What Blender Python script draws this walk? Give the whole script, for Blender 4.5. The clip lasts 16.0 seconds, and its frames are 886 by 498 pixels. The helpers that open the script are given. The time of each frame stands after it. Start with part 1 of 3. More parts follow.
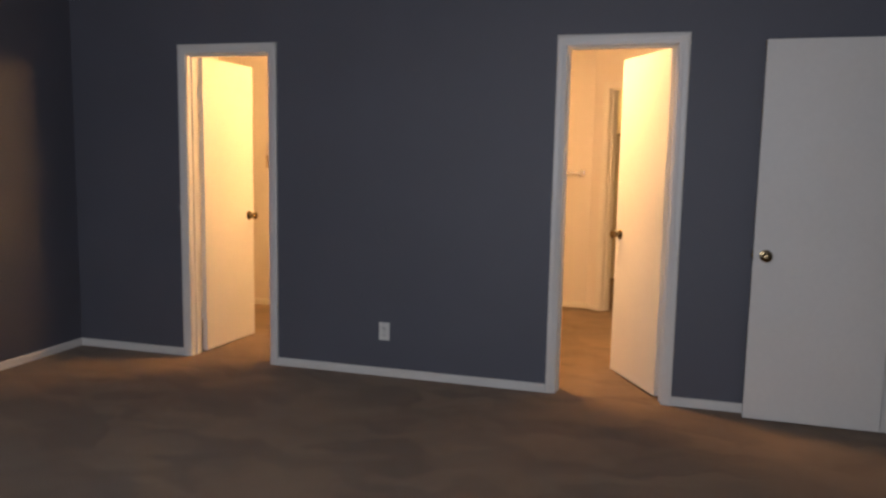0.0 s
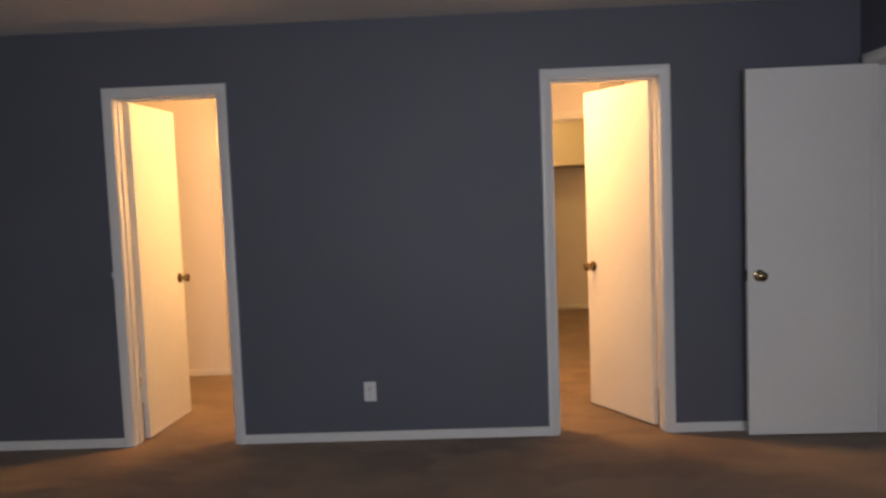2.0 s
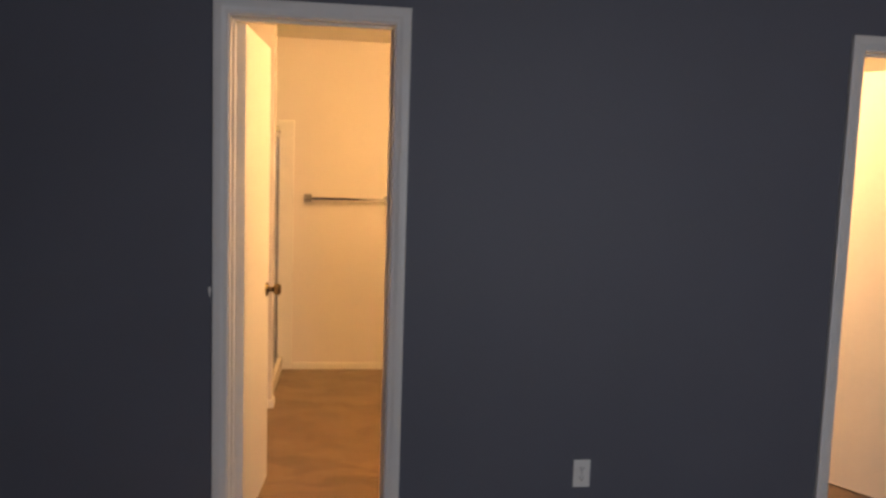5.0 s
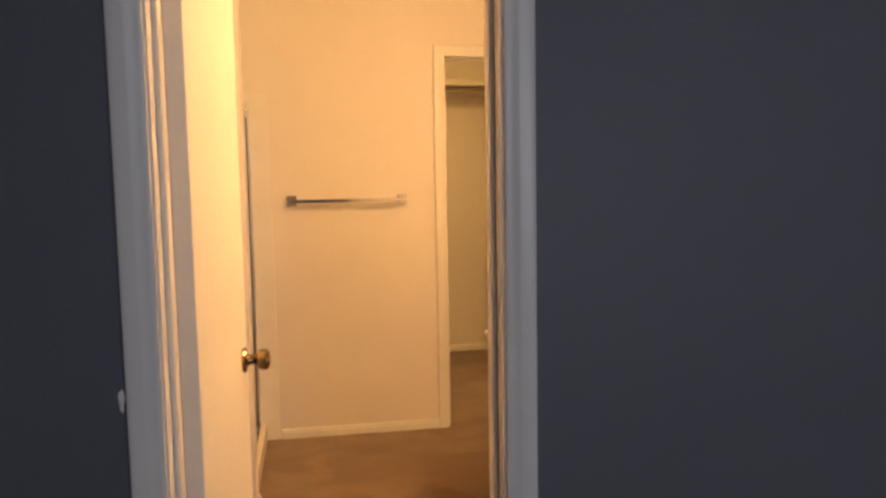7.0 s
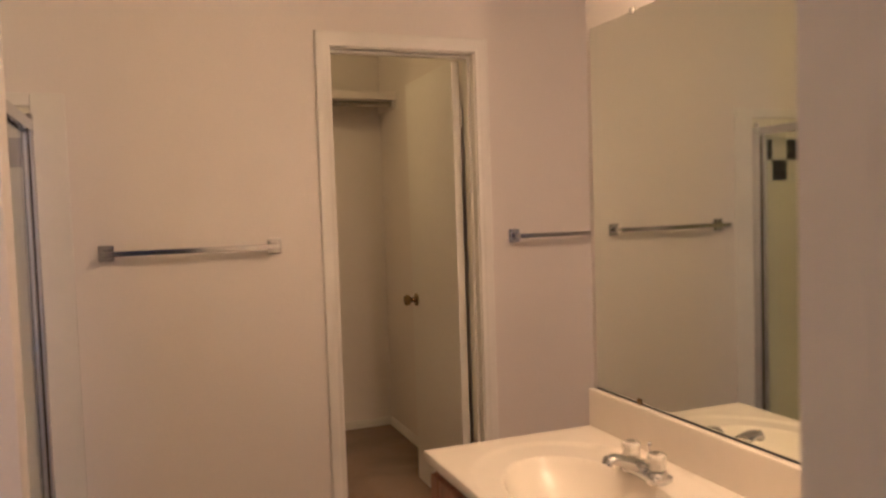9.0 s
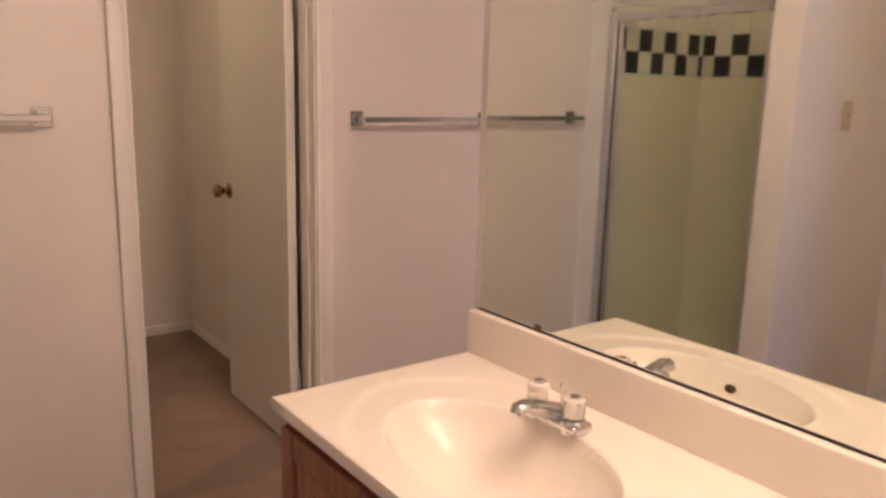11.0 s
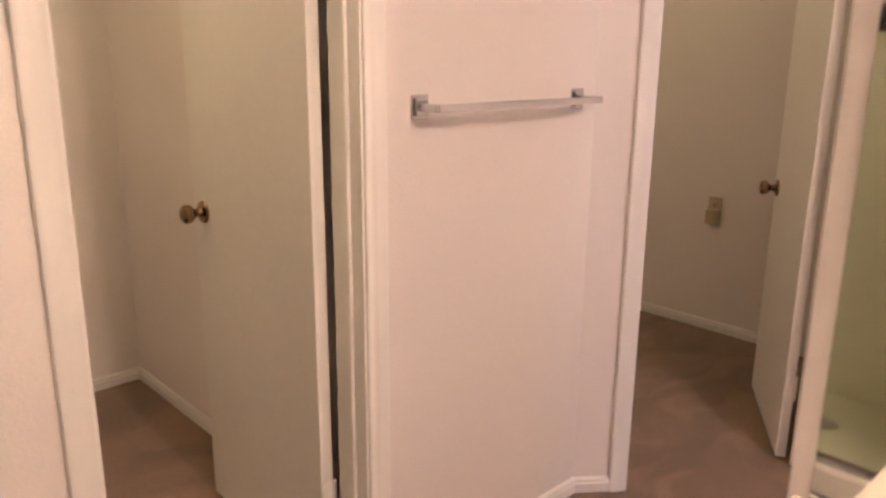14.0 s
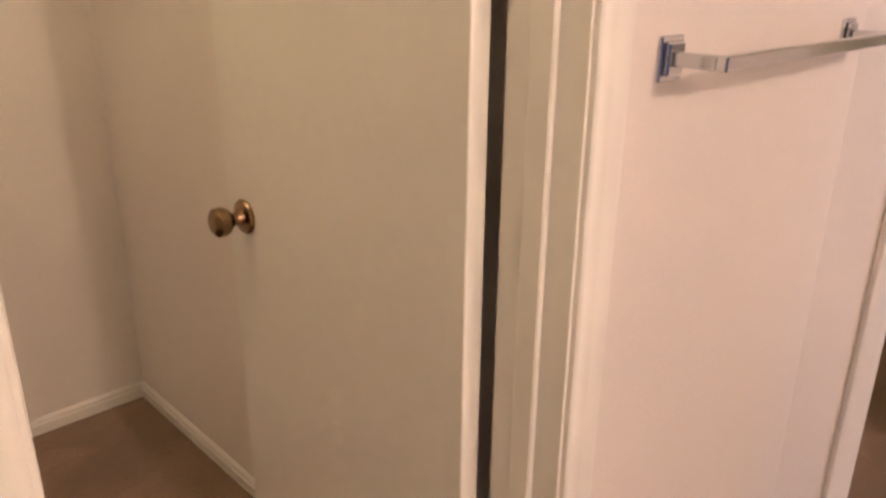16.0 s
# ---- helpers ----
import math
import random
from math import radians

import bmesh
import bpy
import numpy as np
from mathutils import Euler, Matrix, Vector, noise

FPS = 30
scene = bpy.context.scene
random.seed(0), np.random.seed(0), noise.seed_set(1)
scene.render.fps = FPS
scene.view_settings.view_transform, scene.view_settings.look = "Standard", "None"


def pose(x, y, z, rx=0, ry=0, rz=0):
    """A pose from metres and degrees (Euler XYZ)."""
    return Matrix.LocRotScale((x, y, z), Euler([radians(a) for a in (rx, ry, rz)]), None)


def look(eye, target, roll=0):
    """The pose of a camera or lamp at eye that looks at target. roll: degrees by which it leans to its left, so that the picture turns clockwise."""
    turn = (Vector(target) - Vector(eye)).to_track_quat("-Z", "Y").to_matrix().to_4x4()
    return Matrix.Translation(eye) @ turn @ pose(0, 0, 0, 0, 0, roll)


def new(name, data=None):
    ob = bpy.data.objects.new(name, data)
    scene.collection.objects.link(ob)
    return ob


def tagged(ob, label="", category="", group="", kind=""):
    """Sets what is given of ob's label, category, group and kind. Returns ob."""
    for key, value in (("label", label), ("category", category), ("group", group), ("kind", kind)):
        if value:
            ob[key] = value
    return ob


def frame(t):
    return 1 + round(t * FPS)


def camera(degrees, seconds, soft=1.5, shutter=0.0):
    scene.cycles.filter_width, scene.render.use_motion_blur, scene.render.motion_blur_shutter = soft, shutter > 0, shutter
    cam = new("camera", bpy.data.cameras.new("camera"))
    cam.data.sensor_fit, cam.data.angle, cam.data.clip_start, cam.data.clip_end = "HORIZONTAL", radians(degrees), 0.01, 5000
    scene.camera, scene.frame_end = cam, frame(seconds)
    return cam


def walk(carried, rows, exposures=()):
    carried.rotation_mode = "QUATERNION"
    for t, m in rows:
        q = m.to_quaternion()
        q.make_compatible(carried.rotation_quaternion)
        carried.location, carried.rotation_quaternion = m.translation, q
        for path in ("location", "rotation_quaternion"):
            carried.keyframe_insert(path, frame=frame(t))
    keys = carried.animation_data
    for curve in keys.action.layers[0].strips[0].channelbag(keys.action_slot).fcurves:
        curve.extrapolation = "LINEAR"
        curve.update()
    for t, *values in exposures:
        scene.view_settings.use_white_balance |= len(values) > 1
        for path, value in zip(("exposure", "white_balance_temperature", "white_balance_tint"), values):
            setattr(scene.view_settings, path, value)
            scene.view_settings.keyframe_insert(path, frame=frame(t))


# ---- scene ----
cam = camera(60.5, 16.0, 2.6, 0.35)
PATH = [
    (0, (3.125, -4.468, 1.4), (2.58, -2.558, 1.16), 1.1),
    (0.5, (2.988, -4.423, 1.352), (2.591, -2.477, 1.118), -0.3),
    (1, (2.779, -4.431, 1.395), (2.548, -2.454, 1.205), 0.5),
    (1.5, (2.437, -4.477, 1.424), (2.311, -2.487, 1.266), 0.2),
    (2, (2.079, -4.364, 1.417), (2.011, -2.37, 1.277), -2.2),
    (2.5, (1.7, -4.248, 1.42), (1.711, -2.253, 1.289), -0.0),
    (3, (1.365, -4.098, 1.4), (1.555, -2.114, 1.232), -0.8),
    (3.5, (1.083, -3.861, 1.372), (1.312, -1.883, 1.189), -0.5),
    (4, (0.902, -3.547, 1.434), (1.139, -1.569, 1.251), 0.5),
    (4.5, (0.726, -3.234, 1.445), (1.014, -1.264, 1.262), 1.3),
    (4.7, (0.596, -3.109, 1.496), (0.851, -1.135, 1.302), 1.9),
    (6.8, (0.319, -1.521, 1.412), (0.646, 0.441, 1.204), -0.3),
    (7, (0.323, -1.346, 1.396), (0.657, 0.617, 1.209), -1.0),
    (7.5, (0.320, -1.022, 1.372), (0.664, 0.943, 1.220), 0.7),
    (8, (0.287, -0.679, 1.359), (0.821, 1.246, 1.255), 0.2),
    (8.5, (0.282, -0.448, 1.392), (0.984, 1.421, 1.266), -0.2),
    (9, (0.361, -0.169, 1.402), (1.078, 1.695, 1.298), -1.9),
    (9.5, (0.391, 0.016, 1.385), (1.147, 1.852, 1.144), -0.5),
    (10, (0.418, 0.182, 1.385), (1.418, 1.888, 1.081), 0.7),
    (10.2, (0.431, 0.247, 1.378), (1.513, 1.896, 1.051), 0.6),
    (12.3, (0.373, 0.486, 1.388), (1.563, 2.019, 0.905), 2.3),
    (12.5, (0.455, 0.626, 1.377), (1.582, 2.201, 0.879), 1.5),
    (13, (0.529, 0.871, 1.385), (1.534, 2.524, 0.876), 1.1),
    (13.5, (0.584, 1.174, 1.377), (1.726, 2.754, 0.929), 1.4),
    (14, (0.649, 1.419, 1.403), (1.967, 2.837, 0.901), 0.5),
    (14.5, (0.749, 1.681, 1.402), (2.034, 3.118, 0.87), -2.4),
    (15, (0.826, 1.873, 1.396), (2.062, 3.343, 0.84), -0.5),
    (15.5, (0.892, 2.059, 1.369), (2.133, 3.503, 0.756), 0.9),
    (16, (0.943, 2.257, 1.383), (2.247, 3.604, 0.688), 0.6),
]

# ---- exposure and walk ----
EXPOSURES = [
    (0.0, -0.05, 7500, 11), (3.5, 0.03, 7500, 11), (4.1, 0.05, 7500, 12), (4.5, -0.2, 7500, 12), (7.0, -0.2, 7300, 12), (7.6, -0.25, 6900, 12), (8.1, -0.55, 6400, 14),
    (8.5, -0.65, 5800, 16), (9.0, -0.95, 4900, 15), (9.5, -0.6, 4700, 18), (10.2, -0.5, 4400, 18), (12.4, -0.8, 4500, 20), (13.0, -0.4, 4450, 19), (13.5, -0.1, 4430, 18), (14.0, 0.08, 4400, 17), (15.0, 0.1, 4400, 16), (16.0, 0.14, 4400, 15),
]
walk(cam, [(t, look(eye, target, roll)) for t, eye, target, roll in PATH], EXPOSURES)

# ---- plan, in metres ----
CEIL = 2.43
BED_X0, BED_X1, BED_Y0 = -0.86, 4.295, -6.3
T = 0.115                       # wall thickness
FAR_Y = 2.76                    # wall with the towel bars
BATH_X0 = -0.86
STUB_Y = 1.815                   # shower's end wall
PART_X0, PART_X1, PART_Y = 1.564, 1.684, 1.750   # partition behind the mirror
HALL_X1 = 3.45
DIAG = Vector((2.49, 2.76, 0))
DIAG_LEN = 0.93
DIAG_TURN = 38.0                # degrees by which the angled wall turns from the towel bar wall
DC, DS = math.cos(radians(DIAG_TURN)), math.sin(radians(DIAG_TURN))
DIAG_END = DIAG + Vector((DC, -DS, 0)) * DIAG_LEN
C1_X0, C1_X1, C1_Y = 0.0, 1.79, 4.595
C2_X0, C2_X1, C2_Y = 1.885, 4.25, 4.75

# ---- light ----
world = bpy.data.worlds.new("world")
scene.world = world
world.use_nodes = True
wn = world.node_tree.nodes
sky = wn.new("ShaderNodeTexSky")
sky.sky_type = "NISHITA"
sky.sun_disc = False
sky.sun_elevation, sky.sun_rotation = radians(40), radians(60)
world.node_tree.links.new(sky.outputs["Color"], wn["Background"].inputs["Color"])
wn["Background"].inputs["Strength"].default_value = 0.08


def lamp(name, kind, energy, color, m, **values):
    data = bpy.data.lights.new(name, kind)
    data.energy, data.color = energy, color
    if kind == "AREA":
        data.shape, data.size, data.size_y = "RECTANGLE", values["size"], values["size_y"]
    else:
        data.shadow_soft_size = values["radius"]
    ob = new(name, data)
    ob.matrix_world = m
    return ob


WARM = (1.0, 0.57, 0.24)
# daylight through the bedroom window, behind the start of the walk
lamp("window_daylight", "AREA", 96, (0.672, 0.765, 0.975), pose(2.35, BED_Y0 + 0.02, 1.5, 90, 0, 0), size=2.2, size_y=1.25)

# ---- materials ----


def node_mat(name, color, rough=0.6, metal=0.0, var=0.06, var_scale=1.2, grain=0.0, grain_scale=120.0, bump=0.0, bump_scale=180.0, rough_var=0.06):
    m = bpy.data.materials.new(name)
    m.use_nodes = True
    nt = m.node_tree
    n, l = nt.nodes, nt.links
    bs = n["Principled BSDF"]
    tc = n.new("ShaderNodeTexCoord")
    big = n.new("ShaderNodeTexNoise")
    big.inputs["Scale"].default_value, big.inputs["Detail"].default_value = var_scale, 5
    l.new(tc.outputs["Object"], big.inputs["Vector"])
    fine = n.new("ShaderNodeTexNoise")
    fine.inputs["Scale"].default_value, fine.inputs["Detail"].default_value = grain_scale, 3
    l.new(tc.outputs["Object"], fine.inputs["Vector"])
    a = n.new("ShaderNodeMapRange")
    a.inputs["From Min"].default_value, a.inputs["From Max"].default_value = 0.3, 0.7
    a.inputs["To Min"].default_value, a.inputs["To Max"].default_value = 1 - var, 1 + var
    l.new(big.outputs["Fac"], a.inputs["Value"])
    b = n.new("ShaderNodeMapRange")
    b.inputs["From Min"].default_value, b.inputs["From Max"].default_value = 0.3, 0.7
    b.inputs["To Min"].default_value, b.inputs["To Max"].default_value = 1 - grain, 1 + grain
    l.new(fine.outputs["Fac"], b.inputs["Value"])
    mul = n.new("ShaderNodeMath")
    mul.operation = "MULTIPLY"
    l.new(a.outputs["Result"], mul.inputs[0])
    l.new(b.outputs["Result"], mul.inputs[1])
    tint = n.new("ShaderNodeVectorMath")
    tint.operation = "SCALE"
    tint.inputs[0].default_value = color
    l.new(mul.outputs["Value"], tint.inputs["Scale"])
    l.new(tint.outputs["Vector"], bs.inputs["Base Color"])
    r = n.new("ShaderNodeMapRange")
    r.inputs["To Min"].default_value, r.inputs["To Max"].default_value = max(0.02, rough - rough_var), min(1, rough + rough_var)
    l.new(big.outputs["Fac"], r.inputs["Value"])
    l.new(r.outputs["Result"], bs.inputs["Roughness"])
    bs.inputs["Metallic"].default_value = metal
    if bump:
        bn = n.new("ShaderNodeTexNoise")
        bn.inputs["Scale"].default_value, bn.inputs["Detail"].default_value = bump_scale, 3
        l.new(tc.outputs["Object"], bn.inputs["Vector"])
        bp = n.new("ShaderNodeBump")
        bp.inputs["Strength"].default_value, bp.inputs["Distance"].default_value = bump, 0.004
        l.new(bn.outputs["Fac"], bp.inputs["Height"])
        l.new(bp.outputs["Normal"], bs.inputs["Normal"])
    return m


def carpet_mat():
    """Worn cut-pile carpet: tufts, brushed strokes and traffic wear."""
    m = bpy.data.materials.new("brown_carpet")
    m.use_nodes = True
    nt = m.node_tree
    n, l = nt.nodes, nt.links
    bs = n["Principled BSDF"]
    tc = n.new("ShaderNodeTexCoord")
    wear = n.new("ShaderNodeTexNoise")
    wear.inputs["Scale"].default_value, wear.inputs["Detail"].default_value, wear.inputs["Distortion"].default_value = 2.3, 6, 0.4
    l.new(tc.outputs["Object"], wear.inputs["Vector"])
    warp = n.new("ShaderNodeTexNoise")
    warp.inputs["Scale"].default_value, warp.inputs["Detail"].default_value = 2.2, 2
    l.new(tc.outputs["Object"], warp.inputs["Vector"])
    bent = n.new("ShaderNodeVectorMath")
    bent.operation = "MULTIPLY_ADD"
    bent.inputs[1].default_value = (0.7, 0.7, 0.0)
    l.new(warp.outputs["Color"], bent.inputs[0])
    l.new(tc.outputs["Object"], bent.inputs[2])
    # swaths of pile laid one way or the other
    strokes = n.new("ShaderNodeTexVoronoi")
    strokes.feature = "SMOOTH_F1"
    strokes.inputs["Scale"].default_value, strokes.inputs["Smoothness"].default_value = 5.0, 0.30
    comb = n.new("ShaderNodeMapping")
    comb.inputs["Rotation"].default_value, comb.inputs["Scale"].default_value = (0, 0, 0.5), (0.55, 1.5, 1.0)
    l.new(bent.outputs["Vector"], comb.inputs["Vector"])
    l.new(comb.outputs["Vector"], strokes.inputs["Vector"])
    lay = n.new("ShaderNodeSeparateColor")
    l.new(strokes.outputs["Color"], lay.inputs["Color"])
    tuft = n.new("ShaderNodeTexVoronoi")
    tuft.inputs["Scale"].default_value = 240
    l.new(tc.outputs["Object"], tuft.inputs["Vector"])
    fleck = n.new("ShaderNodeTexNoise")
    fleck.inputs["Scale"].default_value, fleck.inputs["Detail"].default_value = 90, 4
    l.new(tc.outputs["Object"], fleck.inputs["Vector"])
    ramp = n.new("ShaderNodeValToRGB")
    ramp.color_ramp.elements[0].position, ramp.color_ramp.elements[1].position = 0.34, 0.72
    ramp.color_ramp.elements[0].color, ramp.color_ramp.elements[1].color = (0.158, 0.095, 0.052, 1), (0.262, 0.162, 0.091, 1)
    mix = n.new("ShaderNodeMath")
    mix.operation = "MULTIPLY_ADD"
    mix.inputs[1].default_value = 0.37
    l.new(lay.outputs["Red"], mix.inputs[0])
    half = n.new("ShaderNodeMath")
    half.operation = "MULTIPLY"
    half.inputs[1].default_value = 0.66
    l.new(wear.outputs["Fac"], half.inputs[0])
    l.new(half.outputs["Value"], mix.inputs[2])
    l.new(mix.outputs["Value"], ramp.inputs["Fac"])
    gain = n.new("ShaderNodeMapRange")
    gain.inputs["From Min"].default_value, gain.inputs["From Max"].default_value = 0.3, 0.7
    gain.inputs["To Min"].default_value, gain.inputs["To Max"].default_value = 0.82, 1.18
    l.new(fleck.outputs["Fac"], gain.inputs["Value"])
    sc = n.new("ShaderNodeVectorMath")
    sc.operation = "SCALE"
    l.new(ramp.outputs["Color"], sc.inputs[0])
    l.new(gain.outputs["Result"], sc.inputs["Scale"])
    l.new(sc.outputs["Vector"], bs.inputs["Base Color"])
    bs.inputs["Roughness"].default_value = 0.95
    bs.inputs["Sheen Weight"].default_value = 0.25
    bp = n.new("ShaderNodeBump")
    bp.inputs["Strength"].default_value, bp.inputs["Distance"].default_value = 0.6, 0.006
    l.new(tuft.outputs["Distance"], bp.inputs["Height"])
    bp2 = n.new("ShaderNodeBump")
    bp2.inputs["Strength"].default_value, bp2.inputs["Distance"].default_value = 0.12, 0.03
    l.new(wear.outputs["Fac"], bp2.inputs["Height"])
    l.new(bp.outputs["Normal"], bp2.inputs["Normal"])
    l.new(bp2.outputs["Normal"], bs.inputs["Normal"])
    return m


def wood_mat():
    """Stained oak with grain along the height."""
    m = bpy.data.materials.new("stained_oak")
    m.use_nodes = True
    nt = m.node_tree
    n, l = nt.nodes, nt.links
    bs = n["Principled BSDF"]
    tc = n.new("ShaderNodeTexCoord")
    mp = n.new("ShaderNodeMapping")
    mp.inputs["Scale"].default_value = (30, 30, 2.2)
    l.new(tc.outputs["Object"], mp.inputs["Vector"])
    g = n.new("ShaderNodeTexNoise")
    g.inputs["Scale"].default_value, g.inputs["Detail"].default_value, g.inputs["Distortion"].default_value = 1.6, 6, 0.7
    l.new(mp.outputs["Vector"], g.inputs["Vector"])
    ramp = n.new("ShaderNodeValToRGB")
    ramp.color_ramp.elements[0].position, ramp.color_ramp.elements[1].position = 0.3, 0.75
    ramp.color_ramp.elements[0].color, ramp.color_ramp.elements[1].color = (0.17, 0.066, 0.034, 1), (0.38, 0.165, 0.085, 1)
    l.new(g.outputs["Fac"], ramp.inputs["Fac"])
    l.new(ramp.outputs["Color"], bs.inputs["Base Color"])
    bs.inputs["Roughness"].default_value = 0.38
    bp = n.new("ShaderNodeBump")
    bp.inputs["Strength"].default_value, bp.inputs["Distance"].default_value = 0.15, 0.002
    l.new(g.outputs["Fac"], bp.inputs["Height"])
    l.new(bp.outputs["Normal"], bs.inputs["Normal"])
    return m


def glass_mat(name, color, rough=0.0, ior=1.45):
    m = bpy.data.materials.new(name)
    m.use_nodes = True
    bs = m.node_tree.nodes["Principled BSDF"]
    bs.inputs["Base Color"].default_value = (*color, 1)
    bs.inputs["Transmission Weight"].default_value = 1.0
    bs.inputs["Roughness"].default_value, bs.inputs["IOR"].default_value = rough, ior
    return m


def glow_mat(name, color, strength):
    m = bpy.data.materials.new(name)
    m.use_nodes = True
    bs = m.node_tree.nodes["Principled BSDF"]
    bs.inputs["Base Color"].default_value = (0.9, 0.88, 0.82, 1)
    bs.inputs["Emission Color"].default_value = (*color, 1)
    bs.inputs["Emission Strength"].default_value = strength
    return m


BLUE = node_mat("slate_blue_paint", (0.107, 0.111, 0.136), 0.55, var=0.05, var_scale=1.6, grain=0.02, bump=0.18, bump_scale=150)
CREAM = node_mat("off_white_paint", (0.755, 0.71, 0.675), 0.55, var=0.03, var_scale=1.3, grain=0.01, bump=0.22, bump_scale=130)
CEILING = node_mat("ceiling_paint", (0.84, 0.82, 0.79), 0.85, var=0.03, grain=0.03, grain_scale=60, bump=0.7, bump_scale=70)
TRIM = node_mat("white_gloss_trim", (0.76, 0.74, 0.70), 0.38, var=0.03, var_scale=2.5, grain=0.012, grain_scale=30, bump=0.06, bump_scale=60)
DOOR = node_mat("white_door_paint", (0.77, 0.75, 0.71), 0.42, var=0.03, var_scale=1.4, grain=0.012, grain_scale=40, bump=0.10, bump_scale=90)
CARPET = carpet_mat()
WOOD = wood_mat()
BRASS = node_mat("aged_brass", (0.27, 0.195, 0.105), 0.21, 1.0, var=0.18, var_scale=30, grain=0.05)
CHROME = node_mat("chrome", (0.60, 0.61, 0.63), 0.11, 1.0, var=0.03, rough_var=0.03)
ALUM = node_mat("satin_aluminium", (0.60, 0.60, 0.61), 0.42, 1.0, var=0.06, var_scale=8)
STEEL = node_mat("dull_steel", (0.42, 0.40, 0.37), 0.4, 1.0, var=0.1, var_scale=20)
MARBLE = node_mat("cultured_marble", (0.83, 0.77, 0.68), 0.25, var=0.02, var_scale=4.0, grain=0.01, grain_scale=18, rough_var=0.008)
MIRROR = node_mat("mirror_silver", (0.80, 0.84, 0.78), 0.025, 1.0, var=0.0, rough_var=0.012)
TILE_W = node_mat("white_tile", (0.75, 0.73, 0.60), 0.18, var=0.03, var_scale=5)
TILE_B = node_mat("black_tile", (0.010, 0.010, 0.015), 0.32, var=0.1, var_scale=9)
GROUT = node_mat("grout", (0.60, 0.58, 0.52), 0.85, var=0.08, var_scale=20, grain=0.06)
PANEL = node_mat("shower_panel", (0.70, 0.675, 0.51), 0.25, var=0.03, var_scale=2)
PLATE = node_mat("almond_plastic", (0.52, 0.43, 0.29), 0.4, var=0.03, var_scale=20)
WHITE_PLASTIC = node_mat("white_plastic", (0.78, 0.77, 0.73), 0.4, var=0.03, var_scale=20)
# near-black brown for the shaded south face of the shower jamb
JAMB_SHADE = node_mat("jamb_shade_dark", (0.055, 0.042, 0.035), 0.5, var=0.1, var_scale=12)
DARK = node_mat("dark_void", (0.02, 0.018, 0.016), 0.6)
ACRYLIC = glass_mat("clear_acrylic", (0.95, 0.93, 0.89), 0.22, 1.22)
ACRYLIC.node_tree.nodes["Principled BSDF"].inputs["Transmission Weight"].default_value = 0.72
GLASS = glass_mat("shower_glass", (0.96, 0.985, 0.95), 0.0, 1.18)

# ---- mesh helpers ----


def obj(name, bm, mats, parent=None, smooth=False):
    bmesh.ops.recalc_face_normals(bm, faces=bm.faces)
    me = bpy.data.meshes.new(name)
    bm.to_mesh(me)
    bm.free()
    for m in mats if isinstance(mats, (list, tuple)) else [mats]:
        me.materials.append(m)
    if smooth:
        for p in me.polygons:
            p.use_smooth = True
        me.set_sharp_from_angle(angle=radians(38))
    ob = new(name, me)
    if parent is not None:
        ob.parent = parent
    return ob


def part(name, bm, material, parent, label="", smooth=False):
    ob = obj(name, bm, material, parent, smooth)
    return tagged(ob, label) if label else ob


def empty(name, m, label, category, kind="", group=""):
    ob = new(name)
    ob.empty_display_size = 0.05
    ob.matrix_world = m
    return tagged(ob, label, category, group, kind)


def box(bm, x0, x1, y0, y1, z0, z1, bevel=0.0, seg=1):
    r = bmesh.ops.create_cube(bm, size=1.0, matrix=Matrix.Translation(((x0 + x1) / 2, (y0 + y1) / 2, (z0 + z1) / 2)) @ Matrix.Diagonal((abs(x1 - x0), abs(y1 - y0), abs(z1 - z0), 1)))
    if bevel:
        es = list({e for v in r["verts"] for e in v.link_edges})
        bmesh.ops.bevel(bm, geom=es, offset=bevel, segments=seg, affect="EDGES", profile=0.6)
    return bm


def boxes(*rows, bevel=0.0):
    bm = bmesh.new()
    for row in rows:
        box(bm, *row, bevel=bevel)
    return bm


def lathe(bm, profile, m=Matrix(), n=24):
    """Turn (radius, height) pairs about local z."""
    rings = []
    for r, h in profile:
        if r < 1e-6:
            rings.append([bm.verts.new(m @ Vector((0, 0, h)))])
        else:
            rings.append([bm.verts.new(m @ Vector((r * math.cos(2 * math.pi * i / n), r * math.sin(2 * math.pi * i / n), h))) for i in range(n)])
    for a, b in zip(rings, rings[1:]):
        for i in range(n):
            j = (i + 1) % n
            f = [a[0] if len(a) == 1 else a[i]] + ([a[j]] if len(a) > 1 else []) + ([b[j]] if len(b) > 1 else []) + [b[0] if len(b) == 1 else b[i]]
            if len(set(f)) > 2:
                bm.faces.new(f)
    return bm


def sweep_frame(bm, profile, x0, x1, zt, flip=1):
    """A three-sided mitred moulding round an opening: (outward, proud) profile pairs."""
    cols = []
    for u, v in profile:
        y = -v * flip
        cols.append([bm.verts.new(p) for p in ((x0 - u, y, 0), (x0 - u, y, zt + u), (x1 + u, y, zt + u), (x1 + u, y, 0))])
    for a, b in zip(cols, cols[1:] + cols[:1]):
        for i in range(3):
            bm.faces.new((a[i], a[i + 1], b[i + 1], b[i]))
    for i in (0, 3):
        bm.faces.new([c[i] for c in cols])
    return bm


# ---- structure ----
CASING = [(0.005, 0.0), (0.005, 0.009), (0.008, 0.0118), (0.012, 0.0125), (0.024, 0.0130), (0.029, 0.0160), (0.034, 0.0170), (0.050, 0.0180), (0.057, 0.0178), (0.061, 0.0155), (0.062, 0.012), (0.062, 0.0)]
HEAD = 2.043


